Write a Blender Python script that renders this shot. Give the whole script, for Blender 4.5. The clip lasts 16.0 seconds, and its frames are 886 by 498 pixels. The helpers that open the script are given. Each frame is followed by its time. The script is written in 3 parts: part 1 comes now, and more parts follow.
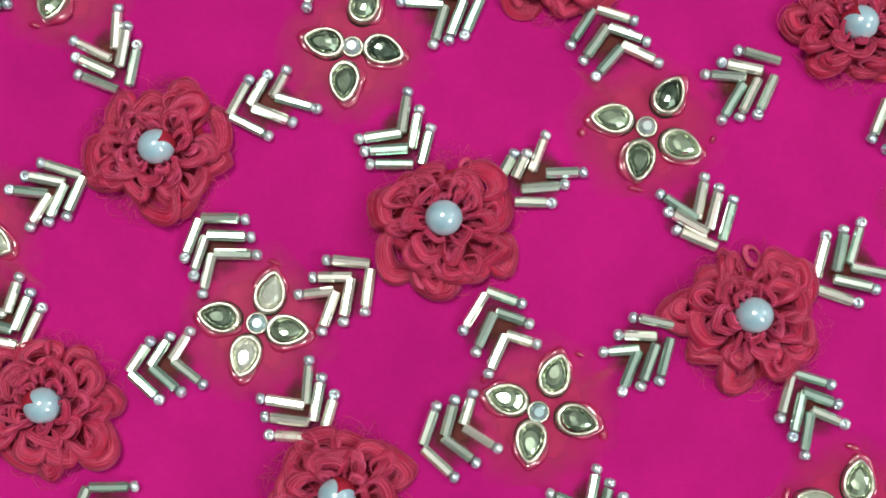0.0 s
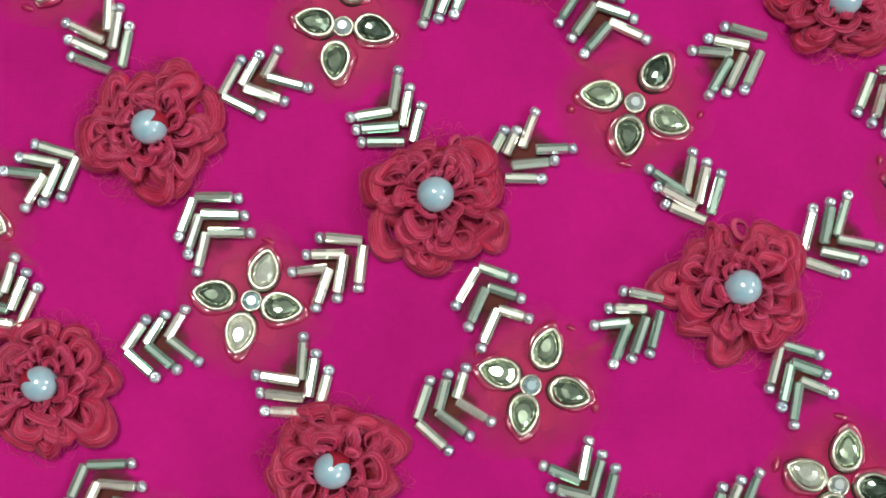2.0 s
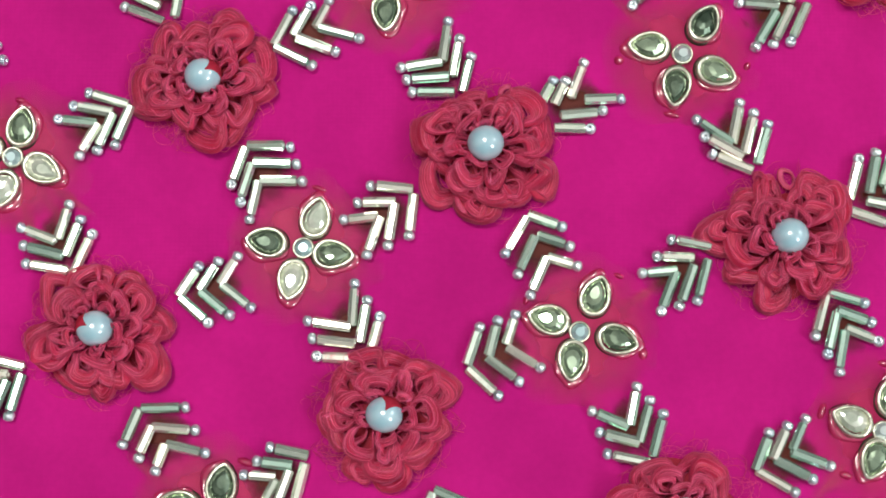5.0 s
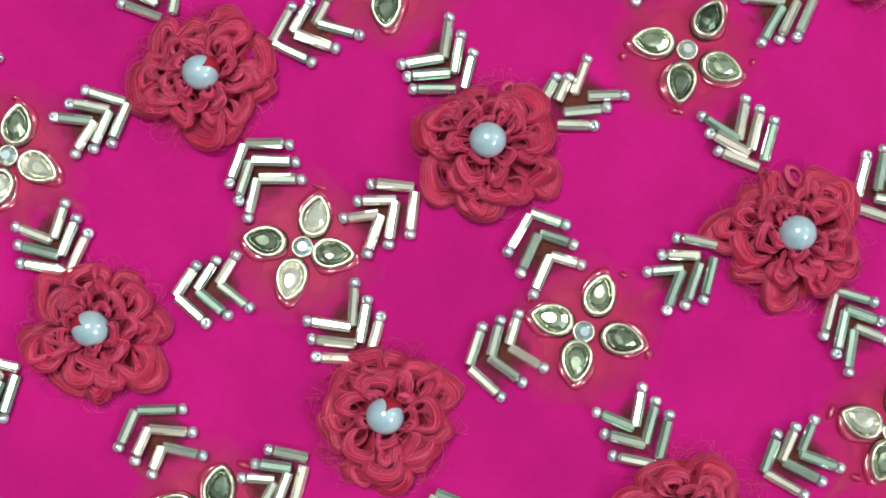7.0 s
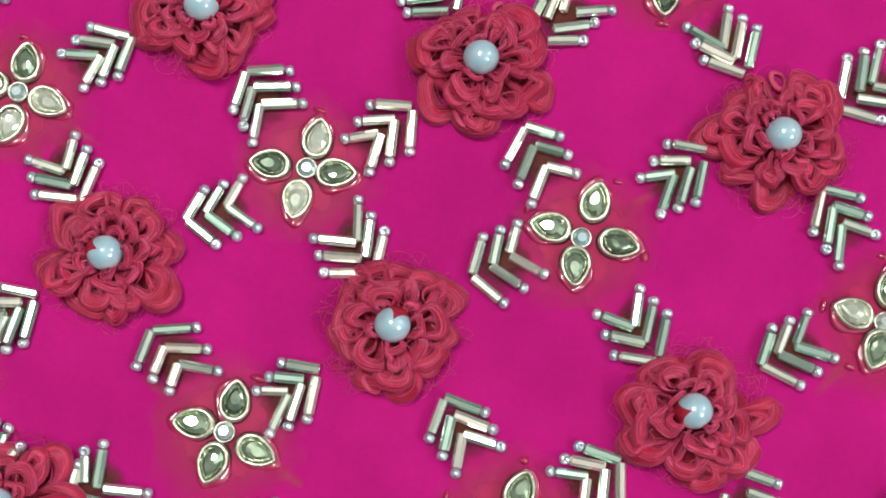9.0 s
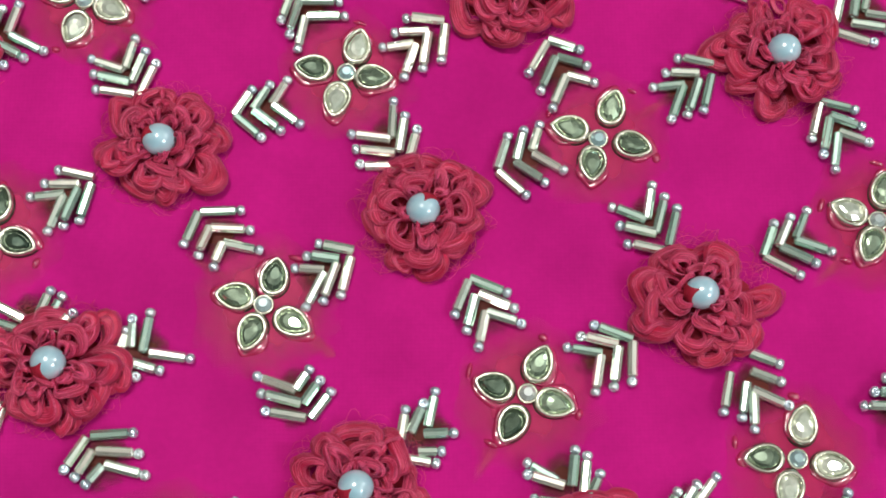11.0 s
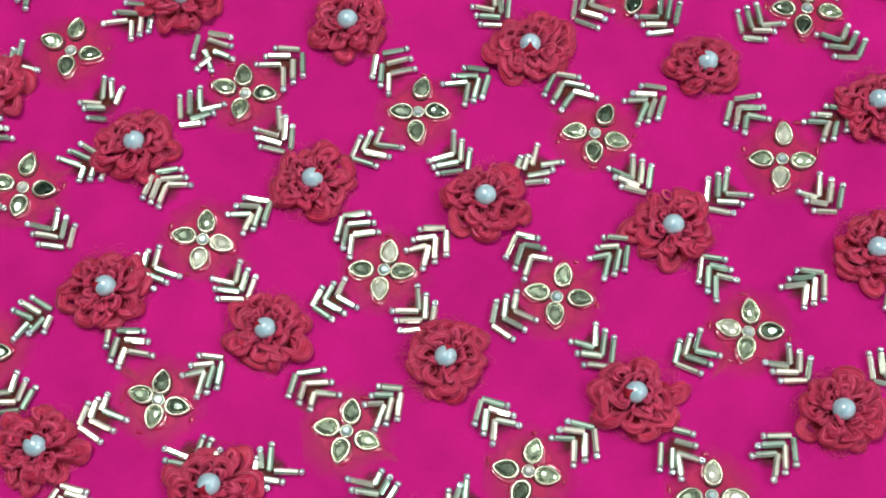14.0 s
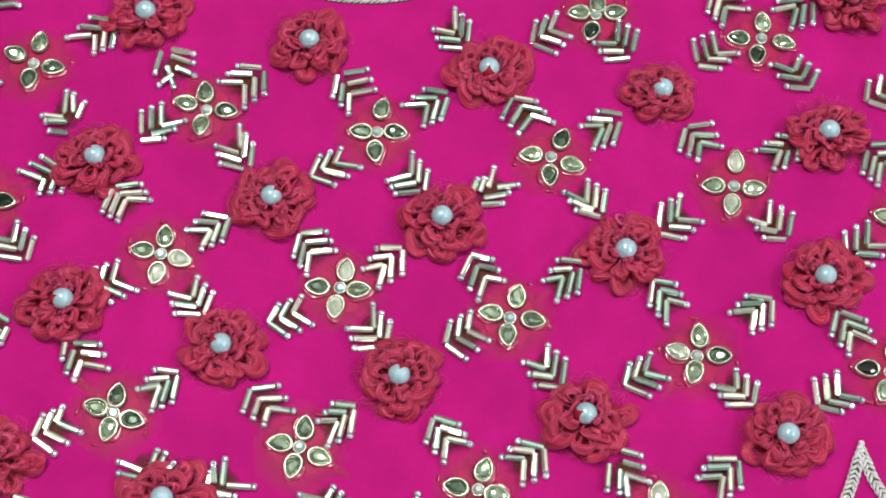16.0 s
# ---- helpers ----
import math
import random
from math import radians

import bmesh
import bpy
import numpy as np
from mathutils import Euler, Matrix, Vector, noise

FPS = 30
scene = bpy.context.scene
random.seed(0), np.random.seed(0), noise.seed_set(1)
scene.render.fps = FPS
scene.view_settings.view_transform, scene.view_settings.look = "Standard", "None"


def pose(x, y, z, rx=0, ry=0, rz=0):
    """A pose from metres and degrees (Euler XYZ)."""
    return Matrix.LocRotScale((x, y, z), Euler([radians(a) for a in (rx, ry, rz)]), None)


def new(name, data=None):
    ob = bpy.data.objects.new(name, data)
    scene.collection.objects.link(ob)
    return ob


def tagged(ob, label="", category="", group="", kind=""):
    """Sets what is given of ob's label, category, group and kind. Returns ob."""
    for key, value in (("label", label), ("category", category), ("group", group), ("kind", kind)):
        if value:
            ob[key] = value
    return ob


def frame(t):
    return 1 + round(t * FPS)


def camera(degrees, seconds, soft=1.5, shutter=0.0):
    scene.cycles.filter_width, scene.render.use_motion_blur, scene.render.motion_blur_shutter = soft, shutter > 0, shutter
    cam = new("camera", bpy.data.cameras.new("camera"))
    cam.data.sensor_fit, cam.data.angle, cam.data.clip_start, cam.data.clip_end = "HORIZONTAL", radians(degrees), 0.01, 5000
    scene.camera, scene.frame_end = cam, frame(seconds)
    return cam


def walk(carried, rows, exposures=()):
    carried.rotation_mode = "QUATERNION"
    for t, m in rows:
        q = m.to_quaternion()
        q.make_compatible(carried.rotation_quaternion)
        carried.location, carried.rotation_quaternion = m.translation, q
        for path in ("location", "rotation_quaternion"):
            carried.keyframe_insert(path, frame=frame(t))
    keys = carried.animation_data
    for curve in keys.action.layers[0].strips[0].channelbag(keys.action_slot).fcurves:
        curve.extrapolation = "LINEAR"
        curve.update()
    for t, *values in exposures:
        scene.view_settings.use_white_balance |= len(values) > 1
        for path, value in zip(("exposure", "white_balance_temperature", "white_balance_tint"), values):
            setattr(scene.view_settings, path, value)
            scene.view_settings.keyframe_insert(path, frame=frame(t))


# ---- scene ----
cam = camera(34.0, 16.0, 1.7)
PATH = [
    (0, 0.00193, -0.03779, 0.22677, 8.402, 0.404, 0.751),
    (0.5, 0.00454, -0.03936, 0.22677, 8.908, -0.017, 0.679),
    (1, 0.00415, -0.04011, 0.22730, 8.766, 0.168, 0.601),
    (1.5, 0.00451, -0.04113, 0.22793, 8.670, 0.107, 0.310),
    (2, 0.00140, -0.04104, 0.22876, 8.192, 0.032, 0.110),
    (2.5, -0.00526, -0.04460, 0.22851, 8.225, 0.289, 0.121),
    (3, -0.00871, -0.04660, 0.22879, 8.392, 0.022, 0.273),
    (3.5, -0.00678, -0.04578, 0.22913, 8.114, 0.124, 0.366),
    (4, -0.00513, -0.04845, 0.22982, 8.163, 0.196, 0.416),
    (4.2, -0.00630, -0.04756, 0.23080, 7.692, 0.084, 0.423),
    (6.3, -0.00588, -0.05119, 0.22761, 8.784, 0.160, 0.119),
    (6.5, -0.00742, -0.05128, 0.22696, 8.861, 0.251, 0.151),
    (7, -0.00609, -0.05145, 0.22615, 8.739, 0.184, 0.241),
    (7.5, -0.00469, -0.05225, 0.22848, 8.569, 0.239, 0.260),
    (8, -0.00636, -0.05650, 0.22738, 8.907, 0.184, 0.193),
    (8.5, -0.00587, -0.06123, 0.22777, 8.853, 0.248, 0.174),
    (9, -0.00667, -0.06859, 0.23137, 9.301, 0.495, -2.028),
    (9.2, -0.00924, -0.07491, 0.23363, 9.058, 0.398, -2.624),
    (11.3, -0.01348, -0.11702, 0.24315, 15.928, -0.100, -0.409),
    (11.5, -0.01166, -0.11434, 0.25875, 13.920, -0.010, -0.215),
    (12, -0.01267, -0.14417, 0.34889, 14.833, -0.674, 0.130),
    (12.5, -0.01205, -0.15226, 0.36872, 16.355, -0.977, -0.030),
    (13, -0.01432, -0.15240, 0.36324, 19.850, 0.986, -5.275),
    (13.5, -0.01898, -0.15352, 0.35675, 20.306, 1.435, -6.469),
    (14, -0.02066, -0.15089, 0.35929, 21.067, 1.311, -6.588),
    (14.5, -0.01696, -0.15062, 0.36105, 20.912, 1.308, -6.477),
    (15, -0.01969, -0.14900, 0.36534, 21.059, 0.667, -6.311),
    (15.5, -0.01749, -0.14820, 0.36534, 21.057, 0.325, -6.072),
    (16, -0.01805, -0.15042, 0.36518, 21.440, -0.382, -6.038),
]
walk(cam, [(t, pose(x, y, z, rx, ry, rz)) for t, x, y, z, rx, ry, rz in PATH],
     exposures=((0.0, -0.06), (1.5, -0.08), (2.0, -0.16), (2.5, -0.09), (3.5, -0.09), (4.2, -0.05), (6.3, 0.05), (8.0, 0.05), (9.0, -0.02), (11.5, -0.04), (12.0, -0.03), (12.5, 0.02), (13.0, 0.05), (16.0, 0.06)))

# ---- light: a plain room with two soft ceiling lamps ----
world = bpy.data.worlds.new("world")
scene.world = world
world.use_nodes = True
world.node_tree.nodes["Background"].inputs[0].default_value = (0.75, 0.88, 1.0, 1)
world.node_tree.nodes["Background"].inputs[1].default_value = 0.05


def room_lamp(name, eye, radius, watts, colour):
    lamp = bpy.data.lights.new(name, "POINT")
    lamp.shadow_soft_size, lamp.energy, lamp.color = radius, watts, colour
    ob = new(name, lamp)
    ob.location = eye
    return ob


room_lamp("overhead_lamp", (-0.23, 0.27, 1.50), 0.20, 35, (1.0, 0.97, 0.93))
room_lamp("side_lamp", (1.40, -1.05, 1.42), 0.22, 38, (0.95, 0.98, 1.0))
room_lamp("far_lamp", (1.85, 0.48, 1.40), 0.20, 20, (0.95, 0.98, 1.0))

# ---- materials ----
MM = 0.001


def material(name, colour, rough=0.5, metal=0.0, other=None, scale=400.0, bump=0.0, bump_scale=2000.0,
             sheen=0.0, coat=0.0, by_object=0.0, by_island=0.0, stretch=(1, 1, 1), spec=0.5):
    """A surface whose colour wanders between two tones, with fine relief."""
    m = bpy.data.materials.new(name)
    m.use_nodes = True
    n, l = m.node_tree.nodes, m.node_tree.links
    b = n["Principled BSDF"]
    b.inputs["Roughness"].default_value, b.inputs["Metallic"].default_value = rough, metal
    b.inputs["Sheen Weight"].default_value, b.inputs["Coat Weight"].default_value = sheen, coat
    b.inputs["Specular IOR Level"].default_value = spec
    b.inputs["Coat Roughness"].default_value = 0.08
    where = n.new("ShaderNodeTexCoord")
    spread = n.new("ShaderNodeMapping")
    spread.inputs["Scale"].default_value = stretch
    l.new(where.outputs["Object"], spread.inputs["Vector"])
    tone = n.new("ShaderNodeTexNoise")
    tone.inputs["Scale"].default_value, tone.inputs["Detail"].default_value = scale, 4
    l.new(spread.outputs[0], tone.inputs["Vector"])
    mix = n.new("ShaderNodeMix")
    mix.data_type = "RGBA"
    mix.inputs["A"].default_value, mix.inputs["B"].default_value = (*colour, 1), (*(other or colour), 1)
    value = tone.outputs["Fac"]
    info = n.new("ShaderNodeObjectInfo").outputs["Random"] if by_object else n.new("ShaderNodeNewGeometry").outputs["Random Per Island"] if by_island else None
    if info:
        both = n.new("ShaderNodeMix")
        both.inputs["Factor"].default_value = by_object or by_island
        l.new(value, both.inputs["A"])
        l.new(info, both.inputs["B"])
        value = both.outputs["Result"]
    ramp = n.new("ShaderNodeMapRange")
    ramp.inputs["From Min"].default_value, ramp.inputs["From Max"].default_value = 0.25, 0.75
    l.new(value, ramp.inputs["Value"])
    l.new(ramp.outputs[0], mix.inputs["Factor"])
    l.new(mix.outputs["Result"], b.inputs["Base Color"])
    if bump:
        fine = n.new("ShaderNodeTexNoise")
        fine.inputs["Scale"].default_value, fine.inputs["Detail"].default_value = bump_scale, 3
        l.new(spread.outputs[0], fine.inputs["Vector"])
        relief = n.new("ShaderNodeBump")
        relief.inputs["Strength"].default_value, relief.inputs["Distance"].default_value = bump, 0.0002
        l.new(fine.outputs["Fac"], relief.inputs["Height"])
        l.new(relief.outputs[0], b.inputs["Normal"])
    return m


def film_material(name, colour, rough, most, full, gone):
    """A thin see-through stain of dried adhesive that thins out towards its rim; the leaf one also carries shade."""
    m = material(name, colour, rough, other=tuple(c * 0.8 for c in colour), scale=300, bump=0.25, bump_scale=420, spec=0.12)
    n, l = m.node_tree.nodes, m.node_tree.links
    where = n.new("ShaderNodeTexCoord")
    far = n.new("ShaderNodeVectorMath")
    far.operation = "LENGTH"
    l.new(where.outputs["Object"], far.inputs[0])
    patch = n.new("ShaderNodeTexNoise")
    patch.inputs["Scale"].default_value = 260
    l.new(where.outputs["Object"], patch.inputs["Vector"])
    bent = n.new("ShaderNodeMath")
    bent.operation = "MULTIPLY_ADD"
    bent.inputs[1].default_value = 0.006
    l.new(patch.outputs["Fac"], bent.inputs[0])
    l.new(far.outputs["Value"], bent.inputs[2])
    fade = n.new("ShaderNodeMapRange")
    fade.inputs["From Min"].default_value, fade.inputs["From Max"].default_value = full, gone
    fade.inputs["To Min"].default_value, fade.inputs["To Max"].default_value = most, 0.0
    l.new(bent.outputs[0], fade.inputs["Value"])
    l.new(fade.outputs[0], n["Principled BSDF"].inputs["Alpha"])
    return m


def fabric_material():
    """Magenta satin-weave cloth with crossed threads and faint unevenness."""
    m = material("magenta_cloth", (0.575, 0.0120, 0.230), 0.8, other=(0.485, 0.0098, 0.196), scale=17, sheen=0.0, spec=0.05)
    n, l = m.node_tree.nodes, m.node_tree.links
    where = n.new("ShaderNodeTexCoord")
    height = None
    for axis, size in (("X", 2600), ("Y", 2900)):
        w = n.new("ShaderNodeTexWave")
        w.bands_direction = axis
        w.inputs["Scale"].default_value, w.inputs["Distortion"].default_value = size / 6.28, 1.2
        w.inputs["Detail"].default_value = 1
        l.new(where.outputs["Object"], w.inputs["Vector"])
        if height is None:
            height = w.outputs["Fac"]
        else:
            add = n.new("ShaderNodeMath")
            l.new(height, add.inputs[0])
            l.new(w.outputs["Fac"], add.inputs[1])
            height = add.outputs[0]
    grain = n.new("ShaderNodeTexNoise")
    grain.inputs["Scale"].default_value, grain.inputs["Detail"].default_value = 900, 5
    l.new(where.outputs["Object"], grain.inputs["Vector"])
    shade = n.new("ShaderNodeMapRange")
    shade.inputs["From Min"].default_value, shade.inputs["From Max"].default_value = 0.3, 0.7
    shade.inputs["To Min"].default_value, shade.inputs["To Max"].default_value = 0.965, 1.035
    l.new(grain.outputs["Fac"], shade.inputs["Value"])
    # Broad random mottling, up to a tenth darker or lighter.
    blotch = n.new("ShaderNodeTexNoise")
    blotch.inputs["Scale"].default_value, blotch.inputs["Detail"].default_value = 62, 3
    l.new(where.outputs["Object"], blotch.inputs["Vector"])
    mottle = n.new("ShaderNodeMapRange")
    mottle.inputs["From Min"].default_value, mottle.inputs["From Max"].default_value = 0.3, 0.7
    mottle.inputs["To Min"].default_value, mottle.inputs["To Max"].default_value = 0.90, 1.09
    l.new(blotch.outputs["Fac"], mottle.inputs["Value"])
    both = n.new("ShaderNodeMath")
    both.operation = "MULTIPLY"
    l.new(shade.outputs[0], both.inputs[0])
    l.new(mottle.outputs[0], both.inputs[1])
    tint = n.new("ShaderNodeVectorMath")
    tint.operation = "SCALE"
    base = n["Principled BSDF"].inputs["Base Color"]
    l.new(base.links[0].from_socket, tint.inputs[0])
    l.new(both.outputs[0], tint.inputs["Scale"])
    l.new(tint.outputs[0], base)
    relief = n.new("ShaderNodeBump")
    relief.inputs["Strength"].default_value, relief.inputs["Distance"].default_value = 0.12, 0.00004
    l.new(height, relief.inputs["Height"])
    l.new(relief.outputs[0], n["Principled BSDF"].inputs["Normal"])
    return m


CLOTH = fabric_material()
YARN = material("red_silk_floss", (0.95, 0.105, 0.25), 0.48, other=(0.60, 0.017, 0.078), scale=420, sheen=0.2, by_island=0.5, spec=0.4)
soft_yarn = YARN.node_tree.nodes["Principled BSDF"].inputs
soft_yarn["Subsurface Weight"].default_value, soft_yarn["Subsurface Scale"].default_value = 0.4, 0.0009
soft_yarn["Sheen Tint"].default_value = (1.0, 0.35, 0.5, 1)
soft_yarn["Subsurface Radius"].default_value = (1.0, 0.25, 0.4)
# Darker red for floss lapping over pearls and for shade between petals.
YARN_DARK = material("dark_floss_gap_shade", (0.46, 0.008, 0.040), 0.7, other=(0.32, 0.005, 0.025), scale=700, bump=0.9, bump_scale=2500)
# The whiter second tone paints in patchy window reflections on the pearl.
PEARL = material("pearl", (0.32, 0.61, 0.75), 0.2, other=(0.60, 0.80, 0.88), scale=260, coat=1.0)
PEARL.node_tree.nodes["Principled BSDF"].inputs["Coat IOR"].default_value = 2.0
BUGLE = material("silver_lined_glass", (1.0, 0.98, 0.88), 0.2, 0.75, other=(0.50, 0.71, 0.61), scale=420, bump=0.10, bump_scale=900, coat=0.2, by_object=0.7)
SEED = material("silver_bead", (0.90, 0.97, 1.0), 0.17, 0.68, other=(0.66, 0.78, 0.92), scale=900, coat=0.8, by_object=0.4, bump=0.2, bump_scale=1500)
RIM = material("pale_gold_rim", (0.86, 0.84, 0.72), 0.24, 0.85, other=(0.58, 0.57, 0.46), scale=500, bump=0.4, bump_scale=900, coat=0.3)
STONE = material("foiled_glass_stone", (0.50, 0.65, 0.47), 0.06, 0.75, other=(0.015, 0.055, 0.035), scale=420, coat=1.0, by_object=0.5)
DARK_STONE = material("dark_glass_stone", (0.010, 0.010, 0.009), 0.12, 0.0, other=(0.03, 0.03, 0.025), scale=240, coat=0.4)
PALE_STONE = material("pale_glass_stone", (0.97, 0.99, 0.88), 0.08, 0.5, other=(0.40, 0.54, 0.40), scale=300, coat=1.0)
CRYSTAL = material("round_crystal", (0.50, 0.74, 0.78), 0.12, 0.5, other=(0.75, 0.82, 0.80), scale=300, coat=1.0, by_object=0.6)
# Dark backing colour in place of the shade in the braid's gaps.
BACKING = material("strand_gap_shade", (0.16, 0.15, 0.12), 0.45, 0.3, other=(0.13, 0.12, 0.10), scale=1500, bump=0.8, bump_scale=4000)
# Dark colour that stands in for contact shade round the stones.
CONTACT_SHADE = material("contact_shade", (0.09, 0.085, 0.06), 0.4, 0.7, other=(0.05, 0.05, 0.035), scale=600)
GLUE = material("clear_glue", (0.38, 0.012, 0.075), 0.10, other=(0.54, 0.03, 0.13), scale=300, bump=1.0, bump_scale=450, coat=0.5)
GLUE.node_tree.nodes["Principled BSDF"].inputs["Coat IOR"].default_value = 2.2
FILM = film_material("adhesive_stain", (0.66, 0.044, 0.145), 0.4, 0.64, 0.0085, 0.0165)
# Brown glue stain, darkened to stand in for shade between the beads.
LEAF_STAIN_SHADE = film_material("leaf_stain_shade", (0.15, 0.030, 0.022), 0.5, 0.95, 0.0046, 0.0082)
STREAK = film_material("pale_streak", (0.72, 0.10, 0.13), 0.6, 0.45, 0.0025, 0.0070)
ZARI = material("silver_thread", (1.0, 1.0, 1.0), 0.25, 0.15, other=(0.70, 0.70, 0.70), scale=1500, bump=0.9, bump_scale=4500, by_island=0.3)
# Tones of the unseen ceiling and walls, set for bright and dark bead reflections.
PLASTER = material("plaster", (0.84, 0.84, 0.80), 0.9, other=(0.78, 0.78, 0.75), scale=3, bump=0.2, bump_scale=40)
WALL = material("painted_wall", (0.15, 0.16, 0.15), 0.9, other=(0.12, 0.13, 0.12), scale=3, bump=0.2, bump_scale=40)
WOOD = material("table_wood", (0.22, 0.13, 0.07), 0.5, other=(0.14, 0.08, 0.045), scale=12, stretch=(1, 8, 1), bump=0.2, bump_scale=90)
FLOOR = material("floor_tile", (0.42, 0.39, 0.35), 0.5, other=(0.36, 0.33, 0.30), scale=5)


# ---- mesh helpers ----
def lay(x, y):
    """The height of the cloth, in metres, at a place given in millimetres."""
    crease = 0.30 * math.exp(-((x + 5.5 + 0.15 * (y + 22)) / 3.2) ** 2 - ((y + 22) / 16) ** 2) + 0.25 * math.exp(-((y + 30 - 0.5 * (x - 36)) / 4.0) ** 2 - ((x - 36) / 14) ** 2)
    low = min(1.0, max(0.0, (-66 - y) / 26))
    folds = low * 0.8 * math.sin((0.45 * x + y) / 6.8 + 0.8 * math.sin(x / 37)) + 0.22 * math.sin((x - 0.8 * y) / 17 + 1.3 * math.sin(y / 41))
    return MM * (crease + folds + 0.30 * math.sin(x / 31 + 0.6) * math.cos(y / 27) + 0.16 * math.sin((x + 1.7 * y) / 43))


def part(name, mesh, mat, parent, m=None, label=""):
    if mat and not mesh.materials:
        mesh.materials.append(mat)
    ob = new(name, mesh)
    ob.parent = parent
    if m is not None:
        ob.matrix_basis = m
    return tagged(ob, label)


def meshed(name, verts, faces, smooth=True):
    me = bpy.data.meshes.new(name)
    me.from_pydata([tuple(map(float, v)) for v in verts], [], faces)
    me.polygons.foreach_set("use_smooth", [smooth] * len(me.polygons))
    me.update()
    return me


def lofted(rings, cap_low=False, cap_high=True):
    """Verts and faces of a stack of closed rings of equal length."""
    k = len(rings[0])
    verts = [v for r in rings for v in r]
    faces = [(i * k + j, i * k + (j + 1) % k, (i + 1) * k + (j + 1) % k, (i + 1) * k + j) for i in range(len(rings) - 1) for j in range(k)]
    if cap_high:
        faces.append(tuple((len(rings) - 1) * k + j for j in range(k)))
    if cap_low:
        faces.append(tuple(reversed(range(k))))
    return verts, faces


def tube(path, radius, sides=5, closed=False):
    """Verts and faces of a thread along a path of points, tapered at open ends."""
    p = np.asarray(path, float)
    d = np.roll(p, -1, 0) - np.roll(p, 1, 0) if closed else np.gradient(p, axis=0)
    d /= np.linalg.norm(d, axis=1)[:, None] + 1e-12
    up = np.tile([0.13, 0.21, 0.97], (len(p), 1))
    side = np.cross(d, up)
    side /= np.linalg.norm(side, axis=1)[:, None] + 1e-12
    top = np.cross(side, d)
    r = np.full(len(p), radius)
    if not closed:
        r[0] = r[-1] = radius * 0.4
    a = np.arange(sides) * 2 * np.pi / sides
    v = p[:, None] + r[:, None, None] * (np.cos(a)[None, :, None] * side[:, None] + np.sin(a)[None, :, None] * top[:, None])
    n = len(p)
    faces = [(i * sides + j, ((i + 1) % n) * sides + j, ((i + 1) % n) * sides + (j + 1) % sides, i * sides + (j + 1) % sides)
             for i in range(n if closed else n - 1) for j in range(sides)]
    return v.reshape(-1, 3).tolist(), faces


def joined(pieces):
    verts, faces = [], []
    for v, f in pieces:
        k = len(verts)
        verts += v
        faces += [tuple(i + k for i in q) for q in f]
    return verts, faces


def thing(name, x, y, label, category, group, turn=0.0):
    ob = new(name)
    ob.empty_display_size = 0.002
    ob.matrix_basis = pose(x * MM, y * MM, lay(x, y), 0, 0, turn)
    return tagged(ob, label, category, group)


# ---- the room, the table and the cloth ----
def slab(name, lo, hi, mat):
    verts = [(x, y, z) for z in (lo[2], hi[2]) for x, y in ((lo[0], lo[1]), (hi[0], lo[1]), (hi[0], hi[1]), (lo[0], hi[1]))]
    me = meshed(name, verts, [(3, 2, 1, 0), (4, 5, 6, 7), (0, 1, 5, 4), (1, 2, 6, 5), (2, 3, 7, 6), (3, 0, 4, 7)], False)
    me.materials.append(mat)
    return new(name, me)


tagged(slab("floor", (-2.4, -2.2, -0.85), (2.4, 2.2, -0.77), FLOOR), "plain pale tiled floor of the room", "floor", kind="structure")
# Ceiling and walls are added out of view, pale above and dark around, for reflections.
tagged(slab("ceiling", (-2.4, -2.2, 1.8), (2.4, 2.2, 1.9), PLASTER), "unseen pale ceiling added to close the room and brighten reflections", "ceiling", kind="structure")
for title, lo, hi in (("wall_north", (-2.4, 2.1, -0.77), (2.4, 2.2, 1.8)), ("wall_south", (-2.4, -2.2, -0.77), (2.4, -2.1, 1.8)),
                      ("wall_east", (2.3, -2.1, -0.77), (2.4, 2.1, 1.8)), ("wall_west", (-2.4, -2.1, -0.77), (-2.3, 2.1, 1.8))):
    tagged(slab(title, lo, hi, WALL), "unseen dark wall added to close the room and darken reflections", "wall", kind="structure")

table = tagged(new("table"), "plain dark wooden table under the cloth", "table")
slab("tabletop", (-0.55, -0.45, -0.04), (0.55, 0.45, -0.0022), WOOD).parent = table
for sx in (-1, 1):
    for sy in (-1, 1):
        slab("leg", (sx * 0.48 - 0.03, sy * 0.38 - 0.03, -0.77), (sx * 0.48 + 0.03, sy * 0.38 + 0.03, -0.04), WOOD).parent = table


def cloth():
    nx, ny, wide, deep = 230, 184, 480.0, 380.0
    xs, ys = np.linspace(-wide / 2, wide / 2, nx), np.linspace(-deep / 2 - 20, deep / 2 - 20, ny)
    top = [(x * MM, y * MM, lay(x, y)) for y in ys for x in xs]
    low = [(x, y, z - 0.0005) for x, y, z in top]
    k = nx * ny
    faces = [(j * nx + i, j * nx + i + 1, (j + 1) * nx + i + 1, (j + 1) * nx + i) for j in range(ny - 1) for i in range(nx - 1)]
    faces += [tuple(reversed([q + k for q in f])) for f in faces]
    rim = [i for i in range(nx)] + [j * nx + nx - 1 for j in range(1, ny)] + [(ny - 1) * nx + i for i in range(nx - 2, -1, -1)] + [j * nx for j in range(ny - 2, 0, -1)]
    faces += [(a, a + k, b + k, b) for a, b in zip(rim, rim[1:] + rim[:1])]
    me = meshed("fabric", top + low, faces)
    me.materials.append(CLOTH)
    return tagged(new("fabric", me), "bright magenta woven cloth spread flat, embroidered all over", "fabric", kind="structure")


